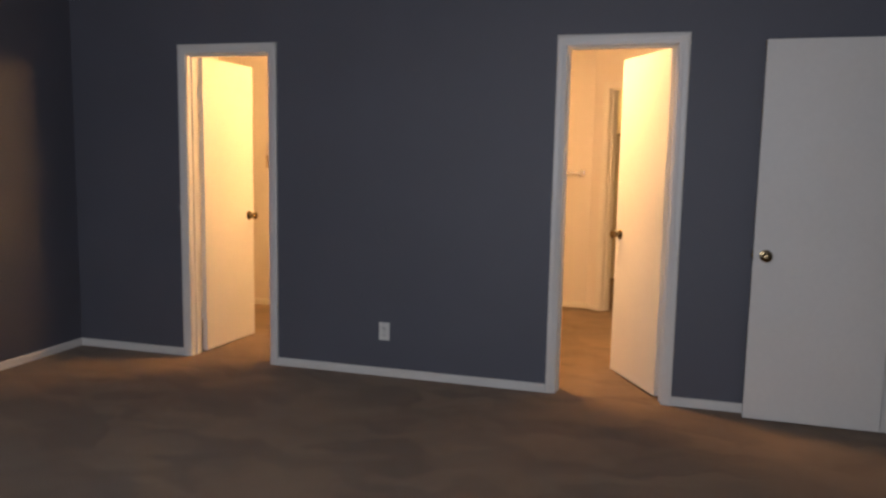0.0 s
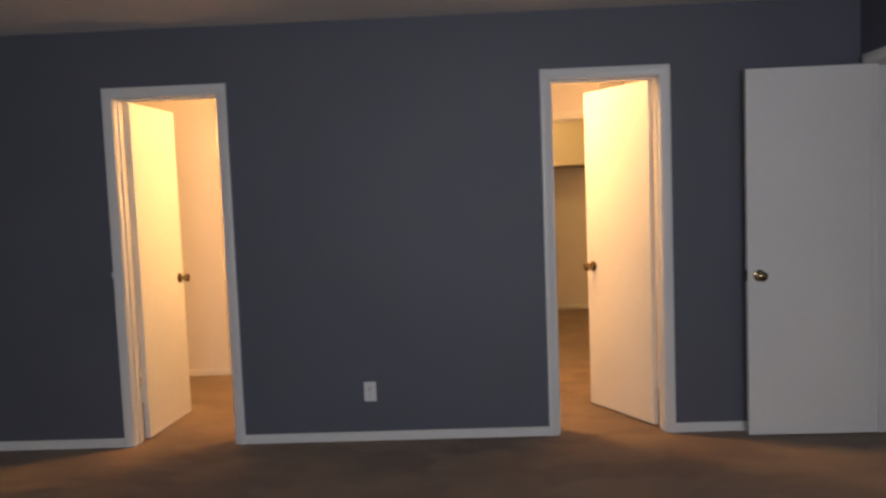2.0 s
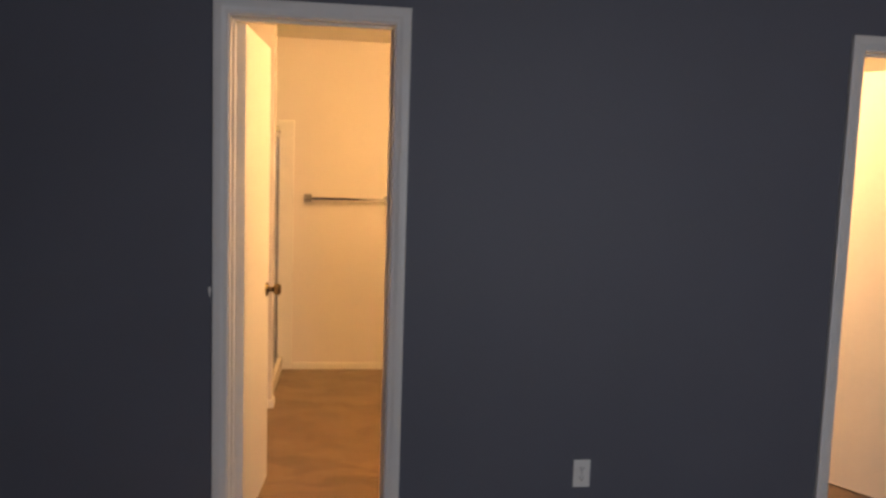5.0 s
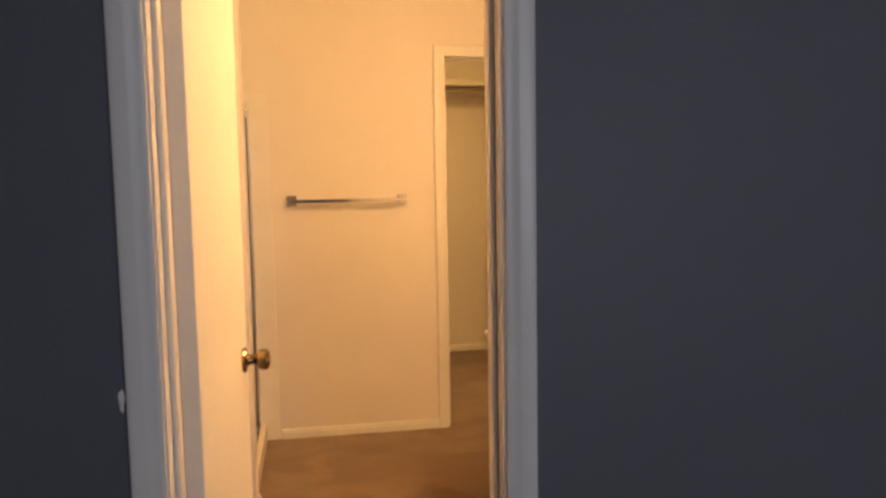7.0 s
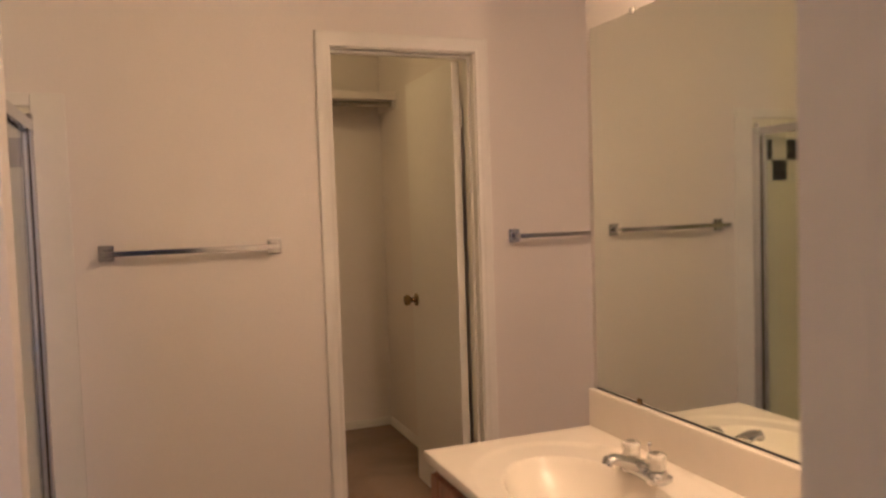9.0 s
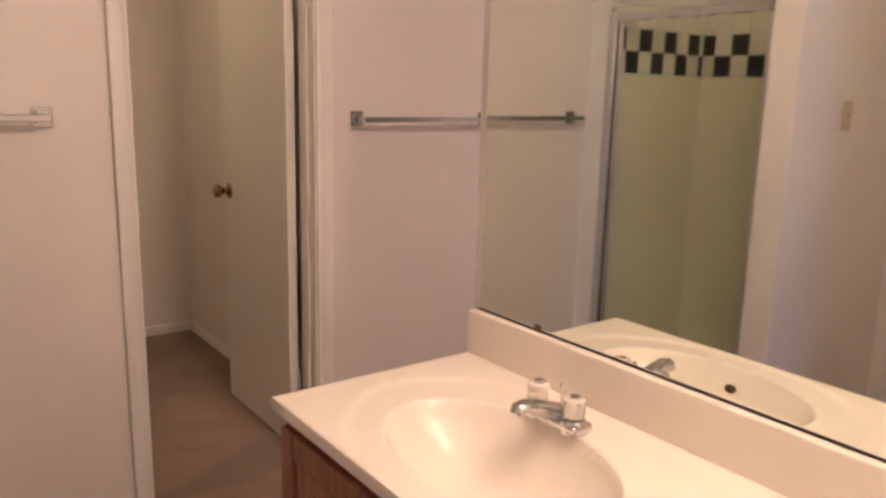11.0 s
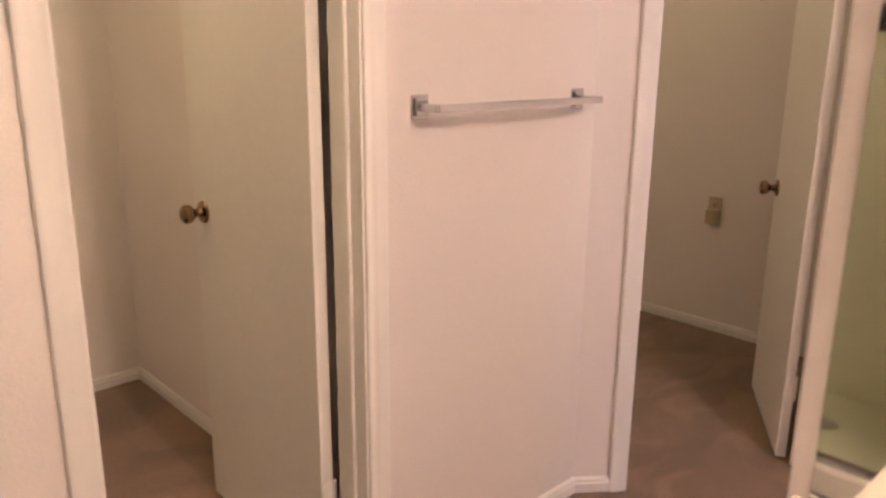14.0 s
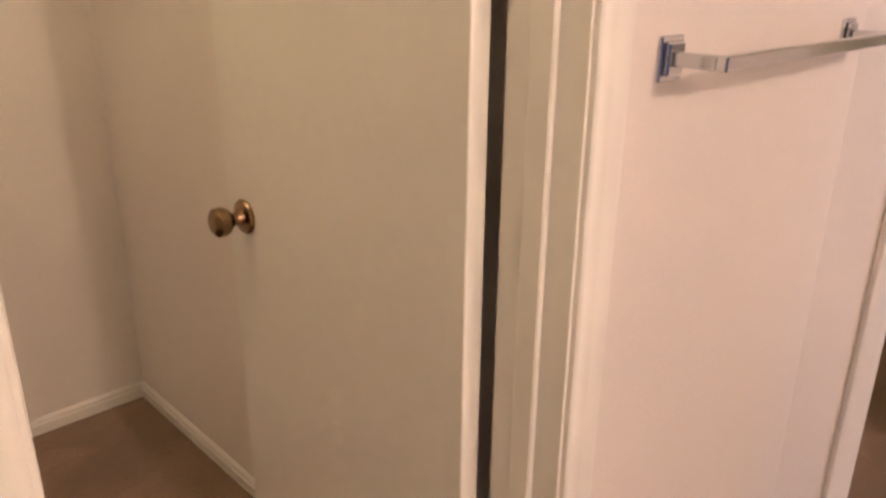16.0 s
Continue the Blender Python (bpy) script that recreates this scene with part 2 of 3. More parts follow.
def wall(name, rows, label, mats=(CREAM,), pick=None, m=Matrix()):
    bm = boxes(*rows)
    if pick:
        bm.normal_update()
        for f in bm.faces:
            f.material_index = pick(f)
    ob = obj(name, bm, list(mats))
    ob.matrix_world = m
    return tagged(ob, label, "wall", kind="structure")


def opened(x0, x1, y0, y1, holes, top=CEIL):
    """Boxes of a wall along x with door openings (from, to); rough openings leave room for the jambs."""
    rows, x = [], x0
    for a, b in holes:
        rows.append((x, a - 0.02, y0, y1, 0, top))
        rows.append((a - 0.02, b + 0.02, y0, y1, HEAD + 0.02, top))
        x = b + 0.02
    rows.append((x, x1, y0, y1, 0, top))
    return rows


D1, D2, C1 = (0.062, 0.661), (2.572, 3.178), (1.045, 1.648)
DG = (0.182, 0.812)
ENT = (0.105, 0.785)            # entrance opening, measured from the blue wall along the right wall

wall("wall_north", opened(BED_X0 - T, BED_X1 + T, 0, T, [D1, D2]), "slate blue painted bedroom wall with two door openings", (CREAM, BLUE), lambda f: 1 if f.normal.y < -0.5 else 0)
wall("wall_west", [(BED_X0 - T, BED_X0, BED_Y0 - T, 0, 0, CEIL)], "dark slate blue painted bedroom side wall", (BLUE,))
wall("wall_east", opened(0, -BED_Y0 + T, 0, T, [ENT]), "dark slate blue bedroom wall with the entrance opening", (BLUE,), m=pose(BED_X1, 0, 0, 0, 0, -90))
wall("wall_south", [(BED_X0, 1.25, BED_Y0 - T, BED_Y0, 0, CEIL), (3.45, BED_X1, BED_Y0 - T, BED_Y0, 0, CEIL), (1.25, 3.45, BED_Y0 - T, BED_Y0, 0, 0.87), (1.25, 3.45, BED_Y0 - T, BED_Y0, 2.13, CEIL)], "slate blue bedroom wall with a window", (BLUE,))
wall("wall_towel_bars", opened(BATH_X0, 2.49, FAR_Y, FAR_Y + T, [C1]), "off-white bathroom wall with a closet door opening")
wall("wall_bath_west", [(BATH_X0 - T, BATH_X0, T, FAR_Y + T, 0, CEIL)], "plain off-white bathroom side wall")
wall("wall_shower_end", [(BATH_X0, 0.052, STUB_Y, STUB_Y + T, 0, CEIL)], "off-white stub wall beside the shower stall")
wall("wall_shower_back", [(BATH_X0, -0.722, STUB_Y + T, FAR_Y, 0, CEIL)], "off-white wall behind the shower stall")
wall("wall_mirror", [(PART_X0, PART_X1, T, PART_Y, 0, CEIL)], "off-white partition wall behind the vanity mirror")
wall("wall_hall_east", [(HALL_X1, HALL_X1 + T, T, DIAG_END.y, 0, CEIL)], "plain off-white hall wall")
DIAG_M = pose(DIAG.x, DIAG.y, 0, 0, 0, -DIAG_TURN)
wall("wall_diagonal", opened(0, DIAG_LEN, 0, T, [DG]), "off-white angled wall with a closet door opening", m=DIAG_M)
wall("wall_hall_north", [(DIAG_END.x, C2_X1 + T, DIAG_END.y, DIAG_END.y + T, 0, CEIL)], "plain off-white hall end wall")
wall("wall_closet_west", [(C1_X0 - T, C1_X0, FAR_Y + T, C1_Y + T, 0, CEIL)], "plain off-white closet side wall")
wall("wall_closet_north", [(C1_X0, C1_X1, C1_Y, C1_Y + T, 0, CEIL)], "plain off-white closet back wall")
wall("wall_closet_between", [(C1_X1, C2_X0, FAR_Y + T, C2_Y, 0, CEIL)], "plain off-white wall between the two closets")
wall("wall_walk_in_north", [(C1_X1, C2_X1 + T, C2_Y, C2_Y + T, 0, CEIL)], "plain off-white walk-in closet back wall")
wall("wall_walk_in_east", [(C2_X1, C2_X1 + T, DIAG_END.y + T, C2_Y, 0, CEIL)], "plain off-white walk-in closet side wall with an outlet")
wall("wall_corridor_north", [(BED_X1 + T, 7.0, 0.0, 0.115, 0, CEIL)], "dark slate blue corridor wall seen through the entrance", (BLUE,))
wall("wall_corridor_south", [(BED_X1 + T, 7.0, -1.35, -1.25, 0, CEIL)], "dark slate blue corridor side wall", (BLUE,))
wall("wall_corridor_end", [(7.0, 7.1, -1.35, 0.115, 0, CEIL)], "dark slate blue corridor end wall", (BLUE,))

tagged(obj("floor", boxes((BED_X0 - T, BED_X1 + T, BED_Y0 - T, T, -0.08, 0), (BED_X1 + T, 7.1, -1.35, T, -0.08, 0), (BED_X0 - T, C2_X1 + T, T, C2_Y + T, -0.08, 0)), CARPET), "worn brown cut-pile carpet with brush marks", "floor", kind="structure")
tagged(obj("ceiling", boxes((BED_X0 - T, BED_X1 + T, BED_Y0 - T, T, CEIL, CEIL + 0.1), (BED_X1 + T, 7.1, -1.35, T, CEIL, CEIL + 0.1), (BED_X0 - T, C2_X1 + T, T, C2_Y + T, CEIL, CEIL + 0.1)), CEILING), "white textured ceiling", "ceiling", kind="structure")


def doorway(m, a, b, label, front=True, back=True):
    """Jambs, stops and casings of an opening in a wall along local x, its front face at y=0."""
    e = empty("door_frame", m, label, "door frame", "structure")
    bm = bmesh.new()
    box(bm, a - 0.02, a, -0.001, T + 0.001, 0, HEAD)
    part("jamb", bm, TRIM, e)
    bm = bmesh.new()
    box(bm, b, b + 0.02, -0.001, T + 0.001, 0, HEAD)
    part("jamb", bm, TRIM, e)
    part("head_jamb", boxes((a - 0.02, b + 0.02, -0.001, T + 0.001, HEAD, HEAD + 0.02)), TRIM, e)
    stop = bmesh.new()
    for x0, x1 in ((a, a + 0.011), (b - 0.011, b)):
        box(stop, x0, x1, T - 0.075, T - 0.040, 0, HEAD - 0.011, bevel=0.002)
    box(stop, a, b, T - 0.075, T - 0.040, HEAD - 0.011, HEAD, bevel=0.002)
    part("door_stop", stop, TRIM, e)
    if front:
        part("casing", sweep_frame(bmesh.new(), CASING, a, b, HEAD), TRIM, e, smooth=True)
    if back:
        ob = part("casing", sweep_frame(bmesh.new(), CASING, a, b, HEAD, -1), TRIM, e, smooth=True)
        ob.location.y = T
    return e


doorway(Matrix(), *D1, "white moulded casing round the bathroom door opening")
doorway(Matrix(), *D2, "white moulded casing round the hall door opening")
doorway(pose(0, FAR_Y, 0), *C1, "white moulded casing round the closet door opening")
doorway(DIAG_M, *DG, "white moulded casing round the angled closet opening")
doorway(pose(BED_X1, 0, 0, 0, 0, -90), *ENT, "white moulded casing round the bedroom entrance")

BASE_H = 0.052


def baseboard(p, q, label="painted white baseboard with a rounded top"):
    """A moulded board from p to q, standing off the wall to the left of that direction."""
    p, q = Vector((*p, 0)), Vector((*q, 0))
    d = (q - p).normalized()
    nrm = Vector((-d.y, d.x, 0))
    prof = [(0, 0), (0.013, 0), (0.013, 0.032), (0.010, 0.036), (0.010, 0.045), (0.006, BASE_H - 0.003), (0.003, BASE_H), (0, BASE_H)]
    bm = bmesh.new()
    rows = [[bm.verts.new(o + nrm * a + Vector((0, 0, b))) for a, b in prof] for o in (p, q)]
    k = len(prof)
    for i in range(k):
        bm.faces.new((rows[0][i], rows[0][(i + 1) % k], rows[1][(i + 1) % k], rows[1][i]))
    bm.faces.new(rows[0])
    bm.faces.new(rows[1])
    return tagged(obj("baseboard", bm, TRIM), label, "baseboard", kind="structure")


E1 = 0.062
for p, q in (
    ((BED_X0, 0), (BED_X0, BED_Y0)),
    ((D1[0] - E1, 0), (BED_X0, 0)), ((D2[0] - E1, 0), (D1[1] + E1, 0)), ((BED_X1, 0), (D2[1] + E1, 0)),
    ((BED_X1, BED_Y0), (BED_X1, -ENT[1] - E1)),
    ((7.0, 0), (BED_X1 + T, 0)),
    ((0.065, STUB_Y), (BATH_X0, STUB_Y)), ((0.052, STUB_Y + T - 0.012), (0.052, STUB_Y)),
    ((C1[0] - E1, FAR_Y), (0.12, FAR_Y)), ((2.49, FAR_Y), (C1[1] + E1, FAR_Y)),
    ((C1_X1, C1_Y), (C1_X0, C1_Y)), ((C1_X1, FAR_Y + T), (C1_X1, C1_Y)), ((C1_X0, C1_Y), (C1_X0, FAR_Y + T)),
    ((C2_X1, C2_Y), (C2_X0, C2_Y)), ((C2_X1, DIAG_END.y + T), (C2_X1, C2_Y)), ((C2_X0, C2_Y), (C2_X0, FAR_Y + T)),
    ((HALL_X1, DIAG_END.y), (DIAG_END.x, DIAG_END.y)), ((HALL_X1, T), (HALL_X1, DIAG_END.y)),
    ((PART_X1, PART_Y), (PART_X1, T)), ((BATH_X0, STUB_Y), (BATH_X0, T)),
):
    baseboard(p, q)
dg = lambda s: (DIAG.x + DC * s, DIAG.y - DS * s)
baseboard(dg(DG[0] - E1), dg(0.0))

# window behind the start of the walk
w = empty("window_1", pose(1.25, BED_Y0 - T, 0.87), "white framed bedroom window letting daylight in", "window", "structure")
part("window_frame", boxes((0, 0.05, 0.02, 0.08, 0, 1.26), (2.15, 2.2, 0.02, 0.08, 0, 1.26), (0.05, 2.15, 0.02, 0.08, 0, 0.05), (0.05, 2.15, 0.02, 0.08, 1.21, 1.26), (1.08, 1.12, 0.02, 0.08, 0.05, 1.21)), TRIM, w)
for x0, x1 in ((0.05, 1.08), (1.12, 2.15)):
    pane = part("pane", boxes((x0, x1, 0.045, 0.051, 0.05, 1.21)), GLASS, w)
    pane.visible_shadow = False

# ---- doors ----
KNOB = [(0, 0), (0.032, 0), (0.033, 0.004), (0.030, 0.008), (0.016, 0.011), (0.0125, 0.018), (0.012, 0.028), (0.017, 0.033), (0.0245, 0.040), (0.0275, 0.050), (0.0265, 0.060), (0.020, 0.066), (0.011, 0.068), (0, 0.068)]


def door(name, m, width, label, side=1, knob_z=0.93, finish=None, gap=0.012):
    """A flush door, hinged at local x=0 and closed along +x; its thickness runs from y=0 to side*0.035."""
    finish = finish or BRASS
    e = empty(name, m, label, "door", "structure")
    y0, y1 = sorted((0, side * 0.035))
    top = HEAD - 0.004
    part("leaf", box(bmesh.new(), 0.003, width, y0, y1, gap, top, bevel=0.0015), DOOR, e)
    kx = width - 0.062
    for face, turn in ((y0, 90), (y1, -90)):
        bm = lathe(bmesh.new(), KNOB, pose(kx, face, knob_z, turn, 0, 0), 28)
        k = part("knob", bm, finish, e, "round aged brass door knob", True)
    part("latch_plate", boxes((width - 0.0005, width + 0.0015, (y0 + y1) / 2 - 0.0125, (y0 + y1) / 2 + 0.0125, knob_z - 0.03, knob_z + 0.03), (width, width + 0.009, (y0 + y1) / 2 - 0.006, (y0 + y1) / 2 + 0.006, knob_z - 0.009, knob_z + 0.009)), finish, e)
    for z in (0.28, 1.80):
        bm = bmesh.new()
        lathe(bm, [(0, -0.045), (0.006, -0.045), (0.006, 0.045), (0, 0.045)], pose(-0.003, 0 if side > 0 else 0, z), 10)
        box(bm, -0.001, 0.0028, y0 + 0.003, y1 - 0.002, z - 0.045, z + 0.045)
        part("hinge", bm, TRIM, e, "hinge painted over in white")
    return e


# bathroom door, hall door, closet door, walk-in door, bedroom entrance door
door("door_1", pose(D1[0] + 0.004, T + 0.002, 0, 0, 0, 86.5), D1[1] - D1[0] - 0.006, "white flush bathroom door standing wide open", -1, 0.935)
door("door_2", pose(D2[1] - 0.004, T + 0.002, 0, 0, 0, 180 - 61), D2[1] - D2[0] - 0.006, "white flush hall door standing half open", 1, 0.925)
door("door_3", pose(C1[1] - 0.006, FAR_Y + T + 0.022, 0, 0, 0, 90), C1[1] - C1[0] + 0.027, "white flush closet door standing open", 1, 0.95)
hx, hy = dg(DG[1] - 0.004)
door("door_4", pose(hx + DS * (T + 0.020), hy + DC * (T + 0.020), 0, 0, 0, 33), DG[1] - DG[0] - 0.006, "white flush walk-in closet door standing open", 1, 0.89)
door("door_5", pose(BED_X1 - 0.006, -ENT[0] - 0.004, 0, 0, 0, 180 - 1.0), ENT[1] - ENT[0] - 0.006, "white flush bedroom door folded back against the wall", 1, 0.91)

# ---- bathroom ----


def towel_bar(x0, x1, z, label):
    e = empty("towel_bar", pose(x0, FAR_Y, z), label, "towel bar", group="towel bars on the bathroom wall")
    L = x1 - x0
    for x in (0, L):
        part("wall_plate", box(box(bmesh.new(), x - 0.026, x + 0.026, -0.006, 0, -0.028, 0.028, bevel=0.002), x - 0.019, x + 0.019, -0.013, -0.006, -0.021, 0.021, bevel=0.003), CHROME, e)
        part("arm", box(bmesh.new(), x - 0.009, x + 0.009, -0.0692, -0.0125, -0.009, 0.009, bevel=0.002), CHROME, e)
    part("rail", box(bmesh.new(), -0.011, L + 0.011, -0.084, -0.069, -0.0095, 0.0095, bevel=0.002), CHROME, e, "square chrome rail")
    return e


towel_bar(0.213, 0.800, 1.285, "square chrome towel bar on the off-white wall")
towel_bar(1.815, 2.402, 1.280, "square chrome towel bar beside the vanity mirror")

# vanity: cabinet, top with moulded basin, faucet
VX0, VX1, VY0, VY1, VZ = 1.026, PART_X0 - 0.002, T + 0.002, 1.737, 0.755
v = empty("vanity_cabinet", pose(0, 0, 0), "reddish stained oak vanity cabinet under a cream top", "cabinet")
CX = VX0 + 0.020
part("body", boxes((CX + 0.02, VX1, VY0, VY1 - 0.03, 0.09, VZ - 0.15), (CX + 0.075, VX1, VY0, VY1 - 0.035, 0.0, 0.09)), WOOD, v)
part("end_panel", boxes((CX + 0.02, VX1, VY1 - 0.0295, VY1 - 0.012, 0.0, VZ - 0.032)), WOOD, v)
frame_rows, y = [(CX, CX + 0.02, VY0, VY1 - 0.012, VZ - 0.062, VZ - 0.032), (CX, CX + 0.02, VY0, VY1 - 0.012, 0.09, 0.125)], VY1 - 0.012
DOORS = 4
pitch = (VY1 - 0.012 - VY0) / DOORS
for i in range(DOORS + 1):
    yc = VY0 + i * pitch
    frame_rows.append((CX, CX + 0.02, max(VY0, yc - 0.02), min(VY1 - 0.012, yc + 0.02), 0.125, VZ - 0.062))
part("face_frame", boxes(*frame_rows), WOOD, v)
for i in range(DOORS):
    a, b = VY0 + i * pitch + 0.012, VY0 + (i + 1) * pitch - 0.012
    z0, z1 = 0.115, VZ - 0.055
    bm = bmesh.new()
    for r in ((a, a + 0.055, z0, z1), (b - 0.055, b, z0, z1)):
        box(bm, CX - 0.019, CX - 0.001, r[0], r[1], r[2], r[3], bevel=0.003)
    for r in ((z0, z0 + 0.055), (z1 - 0.055, z1)):
        box(bm, CX - 0.018, CX - 0.001, a + 0.0551, b - 0.0551, r[0], r[1], bevel=0.002)
    d = part("door", bm, WOOD, v)
    part("panel", box(bmesh.new(), CX - 0.012, CX - 0.002, a + 0.056, b - 0.056, z0 + 0.056, z1 - 0.056, bevel=0.006), WOOD, d)


def basin_top():
    """Cream top whose oval basin is moulded in, with a raised ring round it."""
    cx, cy = 1.256, 1.305
    ax, ay = 0.165, 0.262
    def height(px, py):
        u = math.hypot((px - cx) / ax, (py - cy) / ay)
        # soft outer ring
        r = math.hypot((px - cx - 0.02) / (ax + 0.088), (py - cy) / (ay + 0.10))
        z = -0.0055 * (1 - 1 / (1 + math.exp(-(r - 1) * 80)))
        if u < 1.0:
            z += -0.125 * (1 - u ** 2.6) ** 0.85
        return z
    bm = bmesh.new()
    xs = [VX0 + (VX1 - 0.022 - VX0) * i / 84 for i in range(85)]
    ys = [VY0 + 0.62 * i / 20 for i in range(20)] + [VY0 + 0.62 + (VY1 - VY0 - 0.62) * i / 150 for i in range(151)]
    g = [[bm.verts.new((px, py, VZ + height(px, py))) for py in ys] for px in xs]
    for i in range(len(xs) - 1):
        for j in range(len(ys) - 1):
            bm.faces.new((g[i][j], g[i + 1][j], g[i + 1][j + 1], g[i][j + 1]))
    # rounded front and end edge
    rim = [g[0][j] for j in range(len(ys))] + [g[i][-1] for i in range(1, len(xs))]
    offs = [(0.004, -0.0015), (0.006, -0.006), (0.006, -0.026), (0.002, -0.030), (-0.02, -0.030)]
    last = rim
    for o, dz in offs:
        row = []
        for k, vert in enumerate(rim):
            on_front, on_end = vert.co.x <= VX0 + 1e-6, vert.co.y >= VY1 - 1e-6
            row.append(bm.verts.new((vert.co.x - (o if on_front else 0), vert.co.y + (o if on_end else 0), VZ + dz)))
        for k in range(len(rim) - 1):
            bm.faces.new((last[k], last[k + 1], row[k + 1], row[k]))
        last = row
    return bm


top = empty("countertop", pose(0, 0, 0), "glossy cream cultured marble top with an oval basin", "countertop")
part("slab", basin_top(), MARBLE, top, smooth=True)
part("backsplash", box(bmesh.new(), VX1 - 0.024, VX1, VY0, VY1 + 0.004, VZ - 0.004, 0.864, bevel=0.004, seg=2), MARBLE, top)
part("drain", lathe(bmesh.new(), [(0, 0.002), (0.014, 0.003), (0.017, 0.0), (0.019, 0.003), (0.023, 0.004), (0.025, 0.0), (0.0, -0.004)], pose(1.256, 1.305, VZ - 0.1265)), CHROME, top, "chrome basin drain", True)
part("overflow_hole", lathe(bmesh.new(), [(0, 0.0015), (0.010, 0.0015), (0.012, 0.003), (0.014, 0.0)], Matrix.Translation((1.116, 1.305, VZ - 0.052)) @ Euler((0, radians(62), 0)).to_matrix().to_4x4() @ Matrix.Diagonal((0.75, 1.15, 1, 1)), 18), BRASS, top, "dull brass oval overflow opening", True)

FX, FY = 1.433, 1.330
fa = empty("faucet", pose(FX, FY, VZ - 0.003), "chrome centerset faucet with clear acrylic handles", "faucet")
bm = bmesh.new()
box(bm, -0.027, 0.027, -0.078, 0.078, 0, 0.020, bevel=0.009, seg=3)
lathe(bm, [(0.028, 0.0), (0.027, 0.018), (0.022, 0.026), (0, 0.027)], pose(0, -0.050, 0.0), 24)
lathe(bm, [(0.028, 0.0), (0.027, 0.018), (0.022, 0.026), (0, 0.027)], pose(0, 0.050, 0.0), 24)
part("base", bm, CHROME, fa, smooth=True)
bm = bmesh.new()
path = [(0.018, 0.010, 0.032, 0.018), (-0.004, 0.022, 0.029, 0.020), (-0.030, 0.034, 0.024, 0.018), (-0.060, 0.045, 0.020, 0.015), (-0.084, 0.052, 0.018, 0.013), (-0.098, 0.051, 0.017, 0.012), (-0.104, 0.040, 0.015, 0.011)]
rings = []
for k, (px, pz, ry, rz) in enumerate(path):
    a = path[max(0, k - 1)]
    b = path[min(len(path) - 1, k + 1)]
    t = Vector((b[0] - a[0], 0, b[1] - a[1])).normalized()
    up = Vector((-t.z, 0, t.x))
    rings.append([bm.verts.new(Vector((px, 0, pz)) + up * rz * math.sin(2 * math.pi * i / 18) + Vector((0, ry * math.cos(2 * math.pi * i / 18), 0))) for i in range(18)])
for a, b in zip(rings, rings[1:]):
    for i in range(18):
        bm.faces.new((a[i], a[(i + 1) % 18], b[(i + 1) % 18], b[i]))
bm.faces.new(rings[0])
bm.faces.new(rings[-1])
part("spout", bm, CHROME, fa, smooth=True)
for y in (-0.050, 0.050):
    h = part("handle", lathe(bmesh.new(), [(0, 0.029), (0.018, 0.029), (0.0215, 0.033), (0.0205, 0.048), (0.0230, 0.057), (0.0220, 0.064), (0.0165, 0.068), (0, 0.068)], pose(0, y, 0), 14), ACRYLIC, fa, "clear acrylic faucet handle", False)
    part("cap", lathe(bmesh.new(), [(0, 0.0), (0.0105, 0.0), (0.0105, 0.0025), (0, 0.003)], pose(0, y, 0.0685), 16), STEEL, h)
    part("stem", lathe(bmesh.new(), [(0, 0.026), (0.007, 0.026), (0.007, 0.0285), (0, 0.0285)], pose(0, y, 0), 12), CHROME, h)
part("lift_rod", lathe(bmesh.new(), [(0, 0.018), (0.0022, 0.018), (0.0022, 0.068), (0.005, 0.070), (0.0055, 0.075), (0.003, 0.078), (0, 0.078)], pose(0.017, 0, 0), 12), CHROME, fa, smooth=True)

# mirror with clips
mi = empty("vanity_mirror", pose(PART_X0, 0, 0), "large frameless wall mirror above the vanity", "mirror")
part("mirror_glass", box(bmesh.new(), -0.006, -0.001, T + 0.02, 1.722, 0.869, 1.902, bevel=0.001), MIRROR, mi)
part("bottom_channel", boxes((-0.0085, -0.0062, T + 0.02, 1.722, 0.8665, 0.8690), (-0.0062, -0.001, T + 0.02, 1.722, 0.8665, 0.8685)), DARK, mi, "thin dark metal channel")
for y in (0.45, 1.518):
    for z, s in ((0.872, 1), (1.902, -1)):
        part("clip", box(bmesh.new(), -0.0105, -0.001, y - 0.010, y + 0.010, z - 0.008, z + 0.008, bevel=0.003), ACRYLIC if s < 0 else BRASS, mi, "small mirror clip")

# vanity light above the mirror
BULB = glow_mat("bulb_glow", WARM, 305.0)
vl = empty("vanity_light", pose(PART_X0, 0.78, 2.12), "chrome vanity light bar with round lit bulbs", "wall light")
part("backplate", box(bmesh.new(), -0.045, -0.001, -0.38, 0.38, -0.055, 0.055, bevel=0.006, seg=2), CHROME, vl)
for i in range(4):
    y = -0.285 + 0.19 * i
    part("socket", lathe(bmesh.new(), [(0.024, 0), (0.024, 0.016), (0.019, 0.020)], pose(-0.045, y, 0, 0, -90, 0), 18), CHROME, vl, smooth=True)
    part("bulb", lathe(bmesh.new(), [(0, 0.018), (0.016, 0.018), (0.030, 0.032), (0.045, 0.056), (0.047, 0.072), (0.040, 0.094), (0.022, 0.109), (0, 0.113)], pose(-0.045, y, 0, 0, -90, 0), 20), BULB, vl, "glowing round bulb", True)

# hall ceiling light


